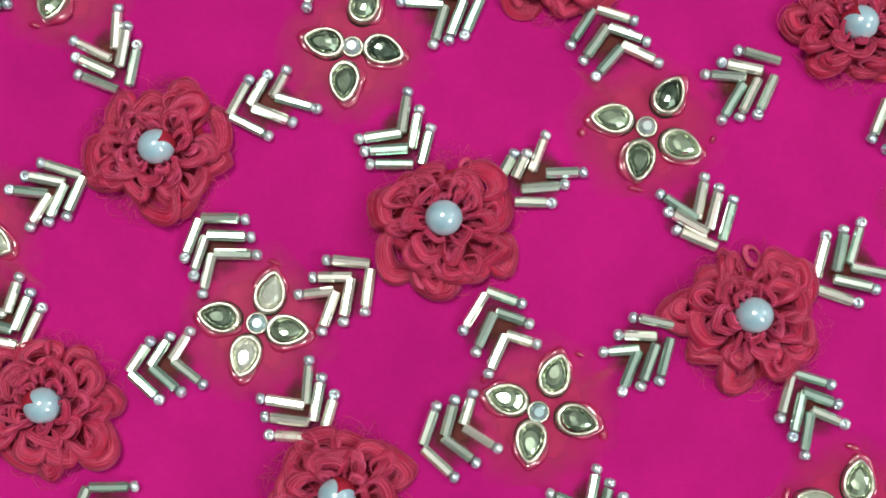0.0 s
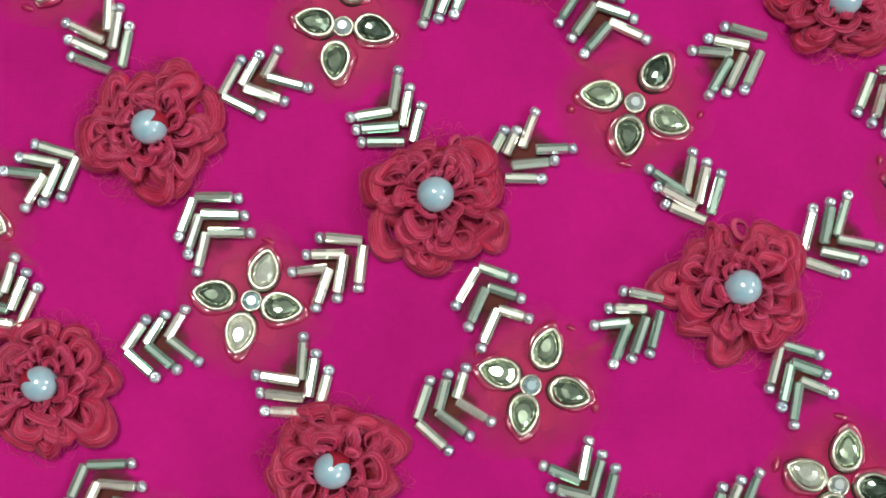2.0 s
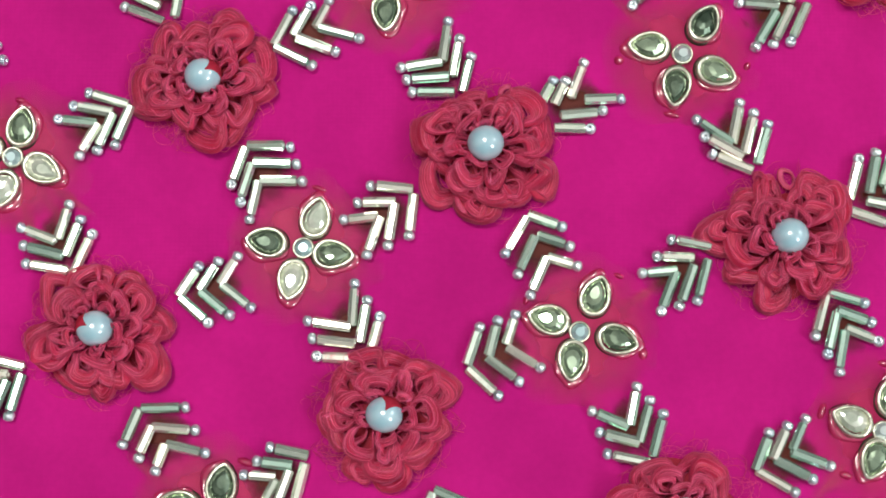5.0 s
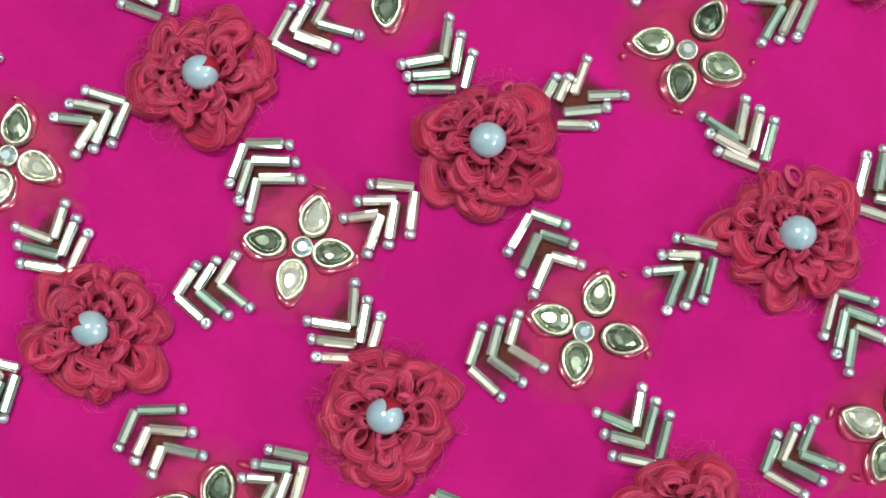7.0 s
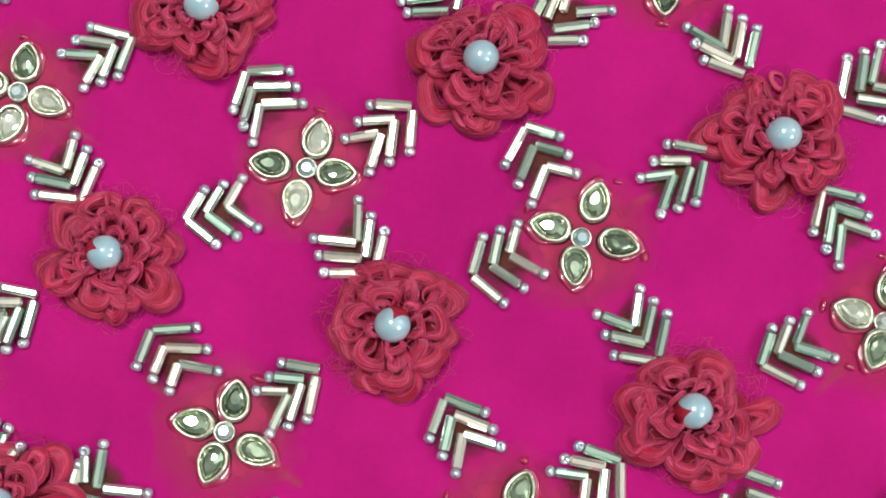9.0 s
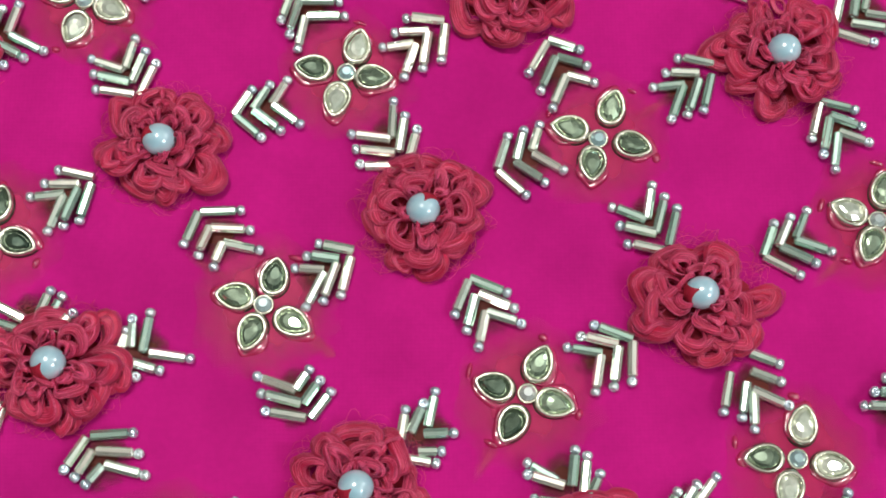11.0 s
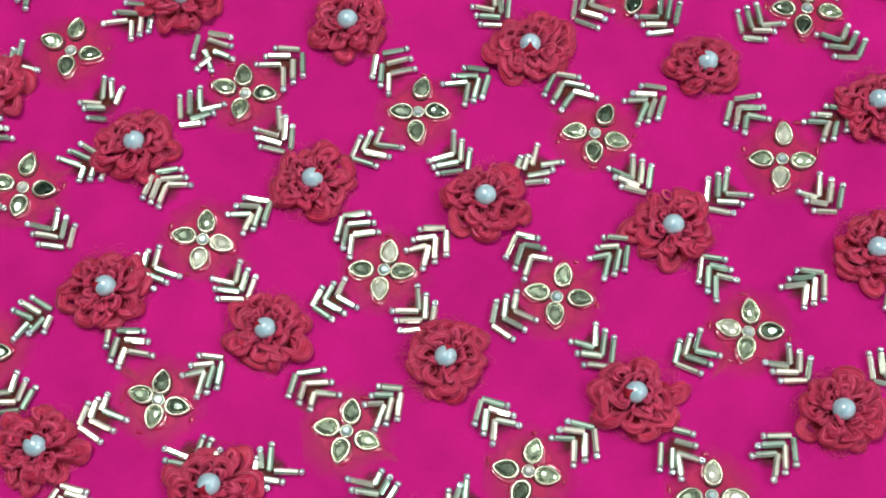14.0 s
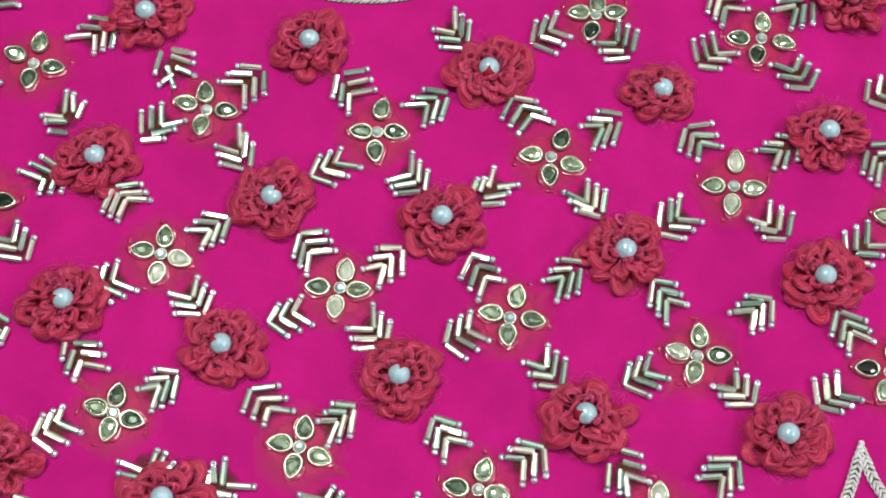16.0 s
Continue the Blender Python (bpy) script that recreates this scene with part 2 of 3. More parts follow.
cloth()


# ---- yarn flowers with a pearl ----
def pearl_mesh():
    cols, rows, r = 40, 26, 2.85
    verts = [(r * MM * math.sin(math.pi * i / rows) * math.cos(2 * math.pi * j / cols), r * MM * math.sin(math.pi * i / rows) * math.sin(2 * math.pi * j / cols), r * MM * math.cos(math.pi * i / rows)) for i in range(rows + 1) for j in range(cols)]
    return meshed("pearl", verts, [(i * cols + j, (i + 1) * cols + j, (i + 1) * cols + (j + 1) % cols, i * cols + (j + 1) % cols) for i in range(rows) for j in range(cols)])


PEARL_MESH = pearl_mesh()


def stitch_mesh(rng):
    """A wedge of red floss that laps over the side of a pearl, its point towards the top, along +x."""
    r, rows, cols = 2.85, 14, 15
    rings = []
    edge = rng.uniform(-0.12, 0.12)
    for i in range(rows):
        th = 0.30 + 1.75 * i / (rows - 1)
        half = 0.10 + 0.62 * min(1.0, (th - 0.30) / 1.1)
        ring = []
        for j in range(cols):
            q = -1 + 2 * j / (cols - 1)
            lift = 1.012 + 0.05 * (1 - q * q) * min(1.0, i / 4) + (0.018 if j % 2 else 0.0)
            ring.append((r * lift * math.sin(th) * math.cos(q * half + edge) * MM, r * lift * math.sin(th) * math.sin(q * half + edge) * MM, r * lift * math.cos(th) * MM))
        for j in range(cols - 1, -1, -1):
            q = -1 + 2 * j / (cols - 1)
            ring.append((r * 0.98 * math.sin(th) * math.cos(q * half + edge) * MM, r * 0.98 * math.sin(th) * math.sin(q * half + edge) * MM, r * 0.98 * math.cos(th) * MM))
        rings.append(ring)
    return meshed("stitch", *lofted(rings, True, True))


def floss(path, wide, tall, rng, sides=24):
    """A closed flattened bundle of floss with uneven lengthwise grooves."""
    p = np.asarray(path, float)
    n = len(p)
    d = np.roll(p, -1, 0) - np.roll(p, 1, 0)
    d /= np.linalg.norm(d, axis=1)[:, None] + 1e-12
    side = np.cross(d, np.tile([0.0, 0.0, 1.0], (n, 1)))
    side /= np.linalg.norm(side, axis=1)[:, None] + 1e-12
    top = np.cross(side, d)
    a = np.arange(sides) * 2 * np.pi / sides
    groove = np.array([rng.uniform(0.70, 0.88) if j % 2 else rng.uniform(0.94, 1.10) for j in range(sides)])
    v = p[:, None] + (np.cos(a) * groove)[None, :, None] * side[:, None] * np.asarray(wide)[:, None, None] + (np.sin(a) * groove)[None, :, None] * top[:, None] * np.asarray(tall)[:, None, None]
    faces = [(i * sides + j, (i + 1) % n * sides + j, (i + 1) % n * sides + (j + 1) % sides, i * sides + (j + 1) % sides) for i in range(n) for j in range(sides)]
    return v.reshape(-1, 3).tolist(), faces


def petal_mesh(rng, r0, r1, wide, low, high, strands, thread):
    """A petal along +x: a bundle of nested silk loops that share one root, combed into a shell with a small hollow, often crossed by a smaller curl."""
    pieces, n = [], 26
    u = np.arange(n) / n * 2 * np.pi
    far = (1 + np.cos(u)) / 2
    lean, bow, sway = rng.uniform(-0.55, 0.55), rng.uniform(0.40, 0.68), rng.uniform(-2.0, 2.0)
    loops = [(1.0, 0.0, 0.0, 0.0)]
    if rng.random() < 0.55:
        loops.append((rng.uniform(0.45, 0.65), rng.uniform(0.5, 1.1), rng.uniform(0.2, 0.45) * (r1 - r0), rng.uniform(-0.22, 0.22) * wide))
    for size, rise, ahead, aside in loops:
        p1, p2, p3 = (rng.uniform(0, 6.3) for _ in range(3))
        long, half = size * (r1 - r0) / 2, size * wide / 2
        wave = 0.18 * half * np.sin(2 * u + p1) + 0.12 * half * np.sin(3 * u + p2)
        inner = rng.uniform(0.50, 0.66)

        def loop(q):
            x = r0 + ahead + long * q * (1 + np.cos(u)) * (1 + 0.05 * np.sin(2 * u + p3))
            y = aside + half * q * np.sin(u) * (0.92 + 0.16 * np.cos(u)) + wave * q + sway * far * far * 0.6
            dome = 1 - ((q - 0.80) / 0.36) ** 2
            z = low + rise + (high - low) * (np.sin(np.pi * (0.12 + bow * far)) * 0.8 + 0.25 * dome * far) + lean * y + 0.22 * np.sin(2 * u + p2)
            return np.c_[x, y, np.maximum(z, 0.35)]

        spread = (1 - inner) / 2 * (0.3 * half + 1.7 * long * far ** 1.5)
        pieces.append(floss(loop((1 + inner) / 2) * MM, MM * 0.92 * spread, MM * (0.26 + 0.16 * far), rng))
        for k in range(strands if size == 1 else strands // 2):
            q = inner + (0.98 - inner) * (k + rng.random()) / (strands if size == 1 else strands // 2)
            path = loop(q + 0.035 * np.sin(u + rng.uniform(0, 6.3)))
            path[:, 2] += (0.28 + 0.18 * far) * math.sqrt(max(0.0, 1 - ((2 * q - 1 - inner) / (1.06 - inner)) ** 2)) + rng.uniform(-0.03, 0.14)
            stray = 0.42 if rng.random() < 0.10 else 0.10
            for f in (1, 2, 3):
                path = path + np.sin(f * u + rng.uniform(0, 6.3))[:, None] * np.array([rng.uniform(-1, 1), rng.uniform(-1, 1), rng.uniform(-0.5, 0.8)]) * (stray / f)
            path[:, 2] = np.maximum(path[:, 2], 0.1)
            pieces.append(tube(path * MM, thread * MM * rng.uniform(0.75, 1.35), 3, True))
    return joined(pieces)


def wisps_mesh(rng, size):
    """Loose single threads that stick out round the flower."""
    pieces = []
    for j in range(220):
        a, far, out = rng.uniform(0, 6.283), rng.uniform(7, 10.5) * size, rng.uniform(0.8, 3.2) * size
        t = np.linspace(0, 1, 7)
        bend = rng.uniform(-0.5, 0.5)
        high = rng.uniform(0.5, 2.2)
        r, b = far + out * np.sin(t * np.pi * rng.uniform(0.5, 0.95)), a + bend * t
        pieces.append(tube(np.c_[r * np.cos(b), r * np.sin(b), high * (1 - t) + 0.15 + 0.5 * np.sin(np.pi * t)] * MM, rng.uniform(0.022, 0.04) * MM, 3))
    return joined(pieces)


def curl_mesh(rng, radius, thread):
    """A small stray loop of floss standing out of the flower."""
    pieces = []
    u = np.arange(18) / 18 * 2 * np.pi
    a, b = rng.uniform(0.25, 1.1), rng.uniform(0, 6.3)
    for k in range(6):
        r = radius * (0.8 + 0.07 * k + rng.uniform(-0.05, 0.05))
        x, y = r * np.cos(u) + 0.15 * np.sin(2 * u + b), 0.7 * r * np.sin(u) + 0.06 * k
        pieces.append(tube(np.c_[x, y * math.cos(a), radius * 0.7 * math.sin(a) + y * math.sin(a) + 0.12 * np.sin(3 * u + b)] * MM, thread * MM, 4, True))
    return joined(pieces)


def yarn_flower(x, y, size, notch, seed, bare=115):
    rng = random.Random(seed)
    ob = thing("yarn_flower", x, y, "looped red silk floss flower with a pale blue pearl centre", "flower", "yarn flowers on the cloth", 0)
    k = 26
    # Disc that hides the cloth; its dark colour is the shade between petals.
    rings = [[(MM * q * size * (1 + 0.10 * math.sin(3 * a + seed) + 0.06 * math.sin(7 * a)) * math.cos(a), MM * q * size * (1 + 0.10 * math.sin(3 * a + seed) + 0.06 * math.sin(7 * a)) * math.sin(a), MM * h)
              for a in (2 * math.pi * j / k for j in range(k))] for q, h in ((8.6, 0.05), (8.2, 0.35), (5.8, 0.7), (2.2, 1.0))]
    part("gap_shade_base", meshed("gap_shade_base", *lofted(rings)), YARN_DARK, ob)
    spin = rng.uniform(0, 360)
    for count, turn, r0, r1, wide, low, high, strands in ((rng.choice((8, 9)), 12, 4.0, 12.7, 7.2, 0.4, 1.7, 15), (rng.choice((8, 9)), 40, 3.4, 11.2, 5.9, 1.0, 3.0, 14), (7, 70, 2.4, 8.2, 4.8, 1.5, 3.9, 12), (5, 20, 1.8, 5.4, 3.6, 2.0, 4.5, 9)):
        for j in range(count):
            heading = spin + turn + 360 * j / count + rng.uniform(-14, 14)
            short = (0.88 if low < 0.6 else 0.68) if abs((heading - bare + 180) % 360 - 180) < 38 else 1.0
            mesh = meshed("petal", *petal_mesh(rng, r0 * size, r0 * size + (r1 * rng.uniform(0.80, 1.08) * (1 + 0.06 * math.cos(2 * radians(heading))) - r0) * size * short, wide * size * rng.uniform(0.7, 1.2), low, high * rng.uniform(0.85, 1.15), strands, 0.075))
            part("petal", mesh, YARN, ob, pose(0, 0, 0, 0, 0, heading))
    for j in range(6):
        far, a = rng.uniform(4.5, 10.0) * size, rng.uniform(0, 6.283)
        mesh = meshed("curl", *curl_mesh(rng, rng.uniform(1.0, 1.8), 0.16))
        part("curl", mesh, YARN, ob, pose(far * MM * math.cos(a), far * MM * math.sin(a), MM * (3.0 - 0.22 * far), 0, 0, rng.uniform(0, 360)))
    part("loose_threads", meshed("loose_threads", *wisps_mesh(rng, size)), YARN, ob)
    pearl = part("pearl", PEARL_MESH, PEARL, ob, pose(0, 0, 4.0 * MM, rng.uniform(-4, 4), rng.uniform(-4, 4), 0) @ Matrix.Diagonal((1.04, 1.0, 0.98, 1)), "pale blue pearl bead")
    if notch is not None:
        part("stitch", stitch_mesh(rng), YARN_DARK, pearl, pose(0, 0, 0, 0, 0, notch), "red floss lapping over the pearl")
    return ob


# ---- flowers of four drop stones ----
def drop_ring(scale, inset, height, long=6.9, wide=5.3, n=24):
    """The outline of a teardrop, its point along +x."""
    ring = []
    for j in range(n):
        a = 2 * math.pi * j / n
        x = long / 2 * math.cos(a) - 0.1 * long
        y = wide / 2 * 1.06 * math.sin(a) * (abs(math.sin(a / 2)) ** 0.38)
        d = math.hypot(x, y) + 1e-9
        ring.append(((x * scale - x / d * inset) * MM, (y * scale - y / d * inset) * MM, height * MM))
    return ring


def round_ring(r, h, n=18):
    return [(r * MM * math.cos(2 * math.pi * j / n), r * MM * math.sin(2 * math.pi * j / n), h * MM) for j in range(n)]


RIM_MESH = meshed("rim", *lofted([drop_ring(1, 0, 0.05), drop_ring(1.03, 0, 0.6), drop_ring(1.03, 0, 1.15), drop_ring(1.0, 0.07, 1.45), drop_ring(0.98, 0.28, 1.6), drop_ring(0.96, 0.46, 1.5), drop_ring(0.94, 0.56, 1.22), drop_ring(0.94, 0.58, 0.8)], cap_high=False))
STONE_MESH = meshed("stone", *lofted([drop_ring(0.97, 0.55, 0.80, n=12), drop_ring(0.92, 0.55, 1.15, n=12), drop_ring(0.70, 0.50, 1.62, n=12), drop_ring(0.38, 0.2, 1.80, n=12)]), False)
# Added dark flange: the contact shade round a stone, built as a ring.
SKIRT_MESH = meshed("shade_skirt", *lofted([drop_ring(1.09, 0, 0.04), drop_ring(1.085, 0, 0.28), drop_ring(1.02, 0, 0.42)]))
COLLET_MESH = meshed("collet", *lofted([round_ring(1.75, 0.05), round_ring(1.8, 0.8), round_ring(1.7, 1.2), round_ring(1.45, 1.25), round_ring(1.4, 0.9)], cap_high=False))
CRYSTAL_MESH = meshed("crystal", *lofted([round_ring(1.45, 0.9, 10), round_ring(1.35, 1.3, 10), round_ring(0.75, 1.9, 10)]), False)
DROPLET_MESH = meshed("glue_drop", *lofted([round_ring(1.0, 0.0, 10), round_ring(0.85, 0.4, 10), round_ring(0.45, 0.7, 10), round_ring(0.1, 0.8, 10)]))


def glue_mesh(rng):
    """A glassy skirt of dried glue that has run out round a stone, wider on one side."""
    n, out, p = 30, rng.uniform(-1.6, 1.6), rng.uniform(0, 6.3)
    rings = []
    for scale, extra, h in ((1.06, 1.0, 0.04), (1.05, 0.92, 0.26), (1.04, 0.62, 0.46), (1.02, 0.25, 0.50), (0.9, 0.0, 0.40)):
        ring = []
        for j, (x, y, z) in enumerate(drop_ring(scale, 0, h, n=n)):
            a = 2 * math.pi * j / n
            grow = extra * max(-0.1, 0.15 + 0.75 * math.cos(a - out) + 0.22 * math.sin(3 * a + p) + 0.16 * math.sin(5 * a - p))
            ring.append((x + grow * MM * math.cos(a), y + grow * MM * math.sin(a), z * (1 + 0.35 * math.sin(4 * a + p))))
        rings.append(ring)
    return meshed("glue_skirt", *lofted(rings))


def blob_mesh(name, rng, long, wide, at=None):
    k, a0, a1 = 30, rng.uniform(0, 6), rng.uniform(0, 6)
    edge = [1 + 0.10 * math.sin(3 * a + a0) + 0.07 * math.sin(5 * a + a1) for a in (2 * math.pi * j / k for j in range(k))]
    rings = [[(MM * q * long * e * math.cos(2 * math.pi * j / k), MM * q * wide * e * math.sin(2 * math.pi * j / k), MM * h) for j, e in enumerate(edge)]
             for q, h in ((1, 0.03), (0.85, 0.08), (0.65, 0.11), (0.4, 0.13), (0.12, 0.14))]
    if at:
        rings = [[(vx, vy, vz + lay(at[0] + vx / MM, at[1] + vy / MM) - lay(at[2], at[3])) for vx, vy, vz in ring] for ring in rings]
    return meshed(name, *lofted(rings))


def stone_flower(x, y, *arms, dark=(), pale=(), streaks=1):
    rng = random.Random(round(x * 31 + y * 17))
    ob = thing("stone_flower", x, y, "four pale-rimmed green glass drop stones round a small crystal", "bead flower", "stone flowers on the cloth")
    part("adhesive_film", blob_mesh("adhesive_film", rng, 13.5, 13.5, (x, y, x, y)), FILM, ob, label="dried reddish adhesive stain")
    for j, (far, angle) in enumerate(arms):
        a = radians(angle)
        here = pose(far * MM * math.cos(a), far * MM * math.sin(a), 0.1 * MM, rng.uniform(-4, 4), rng.uniform(-4, 4), angle + rng.uniform(-10, 10))
        setting = part("stone_setting", RIM_MESH, RIM, ob, here)
        part("shade_skirt", SKIRT_MESH, CONTACT_SHADE, setting, label="dark ring standing in for shade round the stone")
        part("glue_skirt", glue_mesh(rng), GLUE, setting, label="glassy run of dried glue")
        part("stone", DARK_MESH if j in dark else PALE_MESH if j in pale else STONE_MESH, STONE, setting, pose(0, 0, 0, rng.uniform(-11, 11), rng.uniform(-11, 11), 0), "greenish foiled glass stone")
        if rng.random() < 0.7:
            b = a + rng.uniform(-0.35, 0.35)
            q = far + rng.uniform(3.7, 4.3)
            part("glue_drop", DROPLET_MESH, GLUE, ob, pose(q * MM * math.cos(b), q * MM * math.sin(b), 0.02 * MM, 0, 0, angle) @ Matrix.Diagonal((rng.uniform(0.5, 0.8), rng.uniform(0.8, 1.5), 0.8, 1)), "shiny drop of glue")
    for j in range(streaks):
        a, q = radians(rng.choice((35, 125, 215, 305)) + rng.uniform(-22, 22)), rng.uniform(10.5, 13.0)
        part("glue_streak", blob_mesh("glue_streak", rng, 7.0, 7.0), STREAK, ob, pose(q * MM * math.cos(a), q * MM * math.sin(a), 0.05 * MM, 0, 0, math.degrees(a)) @ Matrix.Diagonal((1.15, rng.uniform(0.28, 0.42), 1, 1)), "faint orange streak of dried glue")
    collet = part("collet", COLLET_MESH, RIM, ob)
    part("crystal", CRYSTAL_MESH, CRYSTAL, collet, pose(0, 0, 0, rng.uniform(-5, 5), rng.uniform(-5, 5), 0), "pale round crystal")
    return ob


PALE_MESH = STONE_MESH.copy()
PALE_MESH.materials.append(PALE_STONE)
DARK_MESH = STONE_MESH.copy()
DARK_MESH.materials.append(DARK_STONE)


# ---- leaves of tube beads ----
def bar_ring(r, x, n=8):
    return [(x * MM, r * MM * math.cos(2 * math.pi * (j + 0.5) / n), r * MM * math.sin(2 * math.pi * (j + 0.5) / n)) for j in range(n)]


BUGLE_MESH = meshed("tube_bead", *lofted([bar_ring(0.3, 0.25), bar_ring(0.42, 0.0), bar_ring(0.73, 0.0), bar_ring(0.84, 0.12), bar_ring(0.84, 4.88), bar_ring(0.73, 5.0), bar_ring(0.42, 5.0), bar_ring(0.3, 4.75)], True, True), False)
SEED_MESH = meshed("seed_bead", *lofted([bar_ring(0.25, -0.35, 10), bar_ring(0.36, -0.66, 10), bar_ring(0.66, -0.70, 10), bar_ring(0.92, -0.40, 10), bar_ring(0.99, 0.0, 10), bar_ring(0.92, 0.40, 10), bar_ring(0.66, 0.70, 10), bar_ring(0.36, 0.66, 10), bar_ring(0.25, 0.35, 10)], True, True))


def beaded_leaf(x, y, arm_a, arm_b, step_a, step_b, rows=3):
    """A leaf of nested chevrons. x, y: the tip; arm_a, arm_b: reach in mm and heading of the tip's two arms to their seed beads;
    step_a, step_b: the way along each side from the tip's bead to the innermost one."""
    rng = random.Random(round(x * 13 + y * 29))
    way = lambda q: Vector((q[0] * math.cos(radians(q[1])), q[0] * math.sin(radians(q[1]))))  # noqa: E731
    a, b, sa, sb = way(arm_a), way(arm_b), way(step_a), way(step_b)
    beads = []
    for i in range(rows):
        s = i / (rows - 1)
        vertex = (sa + sb) * 0.5 * s
        for end in (a + sa * s, b + sb * s):
            beads.append((end, end - (end - vertex).normalized() * ((end - vertex).length - 0.1), 0.28 * (i % 2)))
    return strung_leaf(x, y, beads, (a + b) * 0.33 + (sa + sb) * 0.22, rng)


def uneven_leaf(x, y, *arms):
    """A crooked leaf: for each tube, the places of its seed bead and of its inner end from the leaf's root, in mm."""
    beads = [(Vector(q[:2]), Vector(q[2:]), 0.28 * (i % 2)) for i, q in enumerate(arms)]
    return strung_leaf(x, y, beads, sum((e for e, r, h in beads), Vector((0, 0))) * 0.09, random.Random(round(x * 13 + y * 29)))


def strung_leaf(x, y, beads, mid, rng):
    ob = thing("beaded_leaf", x, y, "leaf of silver-gold glass tube beads tipped with seed beads", "bead leaf", "beaded leaves on the cloth")
    # This film is part stain, part bead shade put into its colour.
    part("adhesive_film", blob_mesh("adhesive_film", rng, 9.0, 9.0, (x + mid.x, y + mid.y, x, y)), LEAF_STAIN_SHADE, ob, pose(mid.x * MM, mid.y * MM, 0), "brownish stain between the beads, darkened as their shade")
    for end, root, high in beads:
        d = end - root
        head = math.degrees(math.atan2(d.y, d.x)) + rng.uniform(-2.5, 2.5)
        long = max(2.8, min(6.1, d.length - 0.85))
        unit = Vector((math.cos(radians(head)), math.sin(radians(head))))
        start = end - unit * (long + 0.85)
        lift = 0.90 + high + rng.uniform(0, 0.2)
        part("tube_bead", BUGLE_MESH, BUGLE, ob, pose(start.x * MM, start.y * MM, lift * MM, rng.gauss(0, 10), rng.gauss(0, 3.5), head) @ Matrix.Diagonal((long / 5.0, rng.uniform(0.98, 1.12), rng.uniform(0.98, 1.1), 1)))
        part("seed_bead", SEED_MESH, SEED, ob, pose(end.x * MM, end.y * MM, 0.9 * MM, rng.uniform(0, 90), rng.uniform(-25, 25) if rng.random() > 0.15 else rng.uniform(65, 88), head + rng.uniform(-14, 14)))
    return ob


# ---- silver braid in scallops ----
def braid(start, bend, end, seed, rope=True, label="silver twisted cord edging sewn in a scallop"):
    """Slanting silver strands, or two rows of chain stitches, laid along a bent line from start to end, in mm, over a
    dark backing added as the shade in their gaps.
    """
    rng = random.Random(seed)
    n = 260
    t = np.linspace(0, 1, n)[:, None]
    p = (1 - t) ** 2 * np.array(start) + 2 * t * (1 - t) * np.array(bend) + t ** 2 * np.array(end)
    d = np.gradient(p, axis=0)
    d /= np.linalg.norm(d, axis=1)[:, None]
    across = np.c_[-d[:, 1], d[:, 0]]
    along = np.r_[0, np.cumsum(np.linalg.norm(np.diff(p, axis=0), axis=1))]
    ob = thing("braid", *start, label, "braid trim", "silver scalloped braids")
    ground = np.array([lay(*q) for q in p]) / MM - lay(*start) / MM
    strip = [[((p[i, 0] - start[0] + across[i, 0] * o * min(1.0, 0.2 + along[i] / 7)) * MM, (p[i, 1] - start[1] + across[i, 1] * o * min(1.0, 0.2 + along[i] / 7)) * MM, (ground[i] + h) * MM) for o, h in ((-1.2, 0.03), (-1.0, 0.35), (1.0, 0.35), (1.2, 0.03))] for i in range(0, n, 4)]
    part("backing", meshed("backing", *lofted(strip, True, True)), BACKING, ob, label="dark strip standing in for shade between the strands")
    thin = np.minimum(1.0, 0.22 + along / 7.0)
    total, u = along[-1], np.linspace(-1, 1, 9)
    for side, pull in ((0, 2.6),) if rope else ((-1, 1.7), (1, 1.7)):
        gap = 1.5 if rope else 1.4
        for k in range(int(total / gap) + 1):
            at = gap * k + rng.uniform(-0.25, 0.25)
            where = np.clip(at + pull * (u if rope else 0.5 * u * side), 0, total)
            narrow = np.interp(where, along, thin)
            off = 1.2 * u * narrow if rope else (0.66 * side + 0.74 * u) * narrow
            rise = 0.45 + (0.62 * (1 - u * u) if rope else 0.42 * (1 - u * u) + 0.14 * u * side)
            px, py = (np.interp(where, along, p[:, i]) - start[i] + off * np.interp(where, along, across[:, i]) for i in (0, 1))
            path = np.c_[px, py, np.interp(where, along, ground) + rise] * MM
            part("strand", meshed("strand", *tube(path, rng.uniform(0.29, 0.37) * MM if rope else rng.uniform(0.36, 0.46) * MM, 6)), ZARI, ob)
    if not rope:
        for side in (-1, 1):
            path = np.c_[p - np.array(start) + across * (side * 1.30 * thin + 0.10 * np.sin(2 * np.pi * along / 1.7))[:, None], ground + 0.5] * MM
            part("edge_cord", meshed("edge_cord", *tube(path, 0.24 * MM, 5)), ZARI, ob)
    return ob


# ---- placing ----
# yarn flowers: place in mm, size, where the bore shows
yarn_flower(0.0, -0.0, 1.00, None, 11)
yarn_flower(48.0, -14.7, 1.00, None, 12)
yarn_flower(-15.7, -43.1, 1.00, 55, 13)
yarn_flower(-61.2, -29.9, 1.00, 160, 14)
yarn_flower(31.0, -58.3, 1.00, 190, 15)
yarn_flower(-45.5, 10.9, 1.00, 40, 16)
yarn_flower(-102.1, -13.2, 1.00, 185, 17)
yarn_flower(81.7, -69.0, 1.00, None, 18)
yarn_flower(99.9, -27.5, 1.00, None, 19)
yarn_flower(-92.9, 27.9, 1.00, 110, 20)
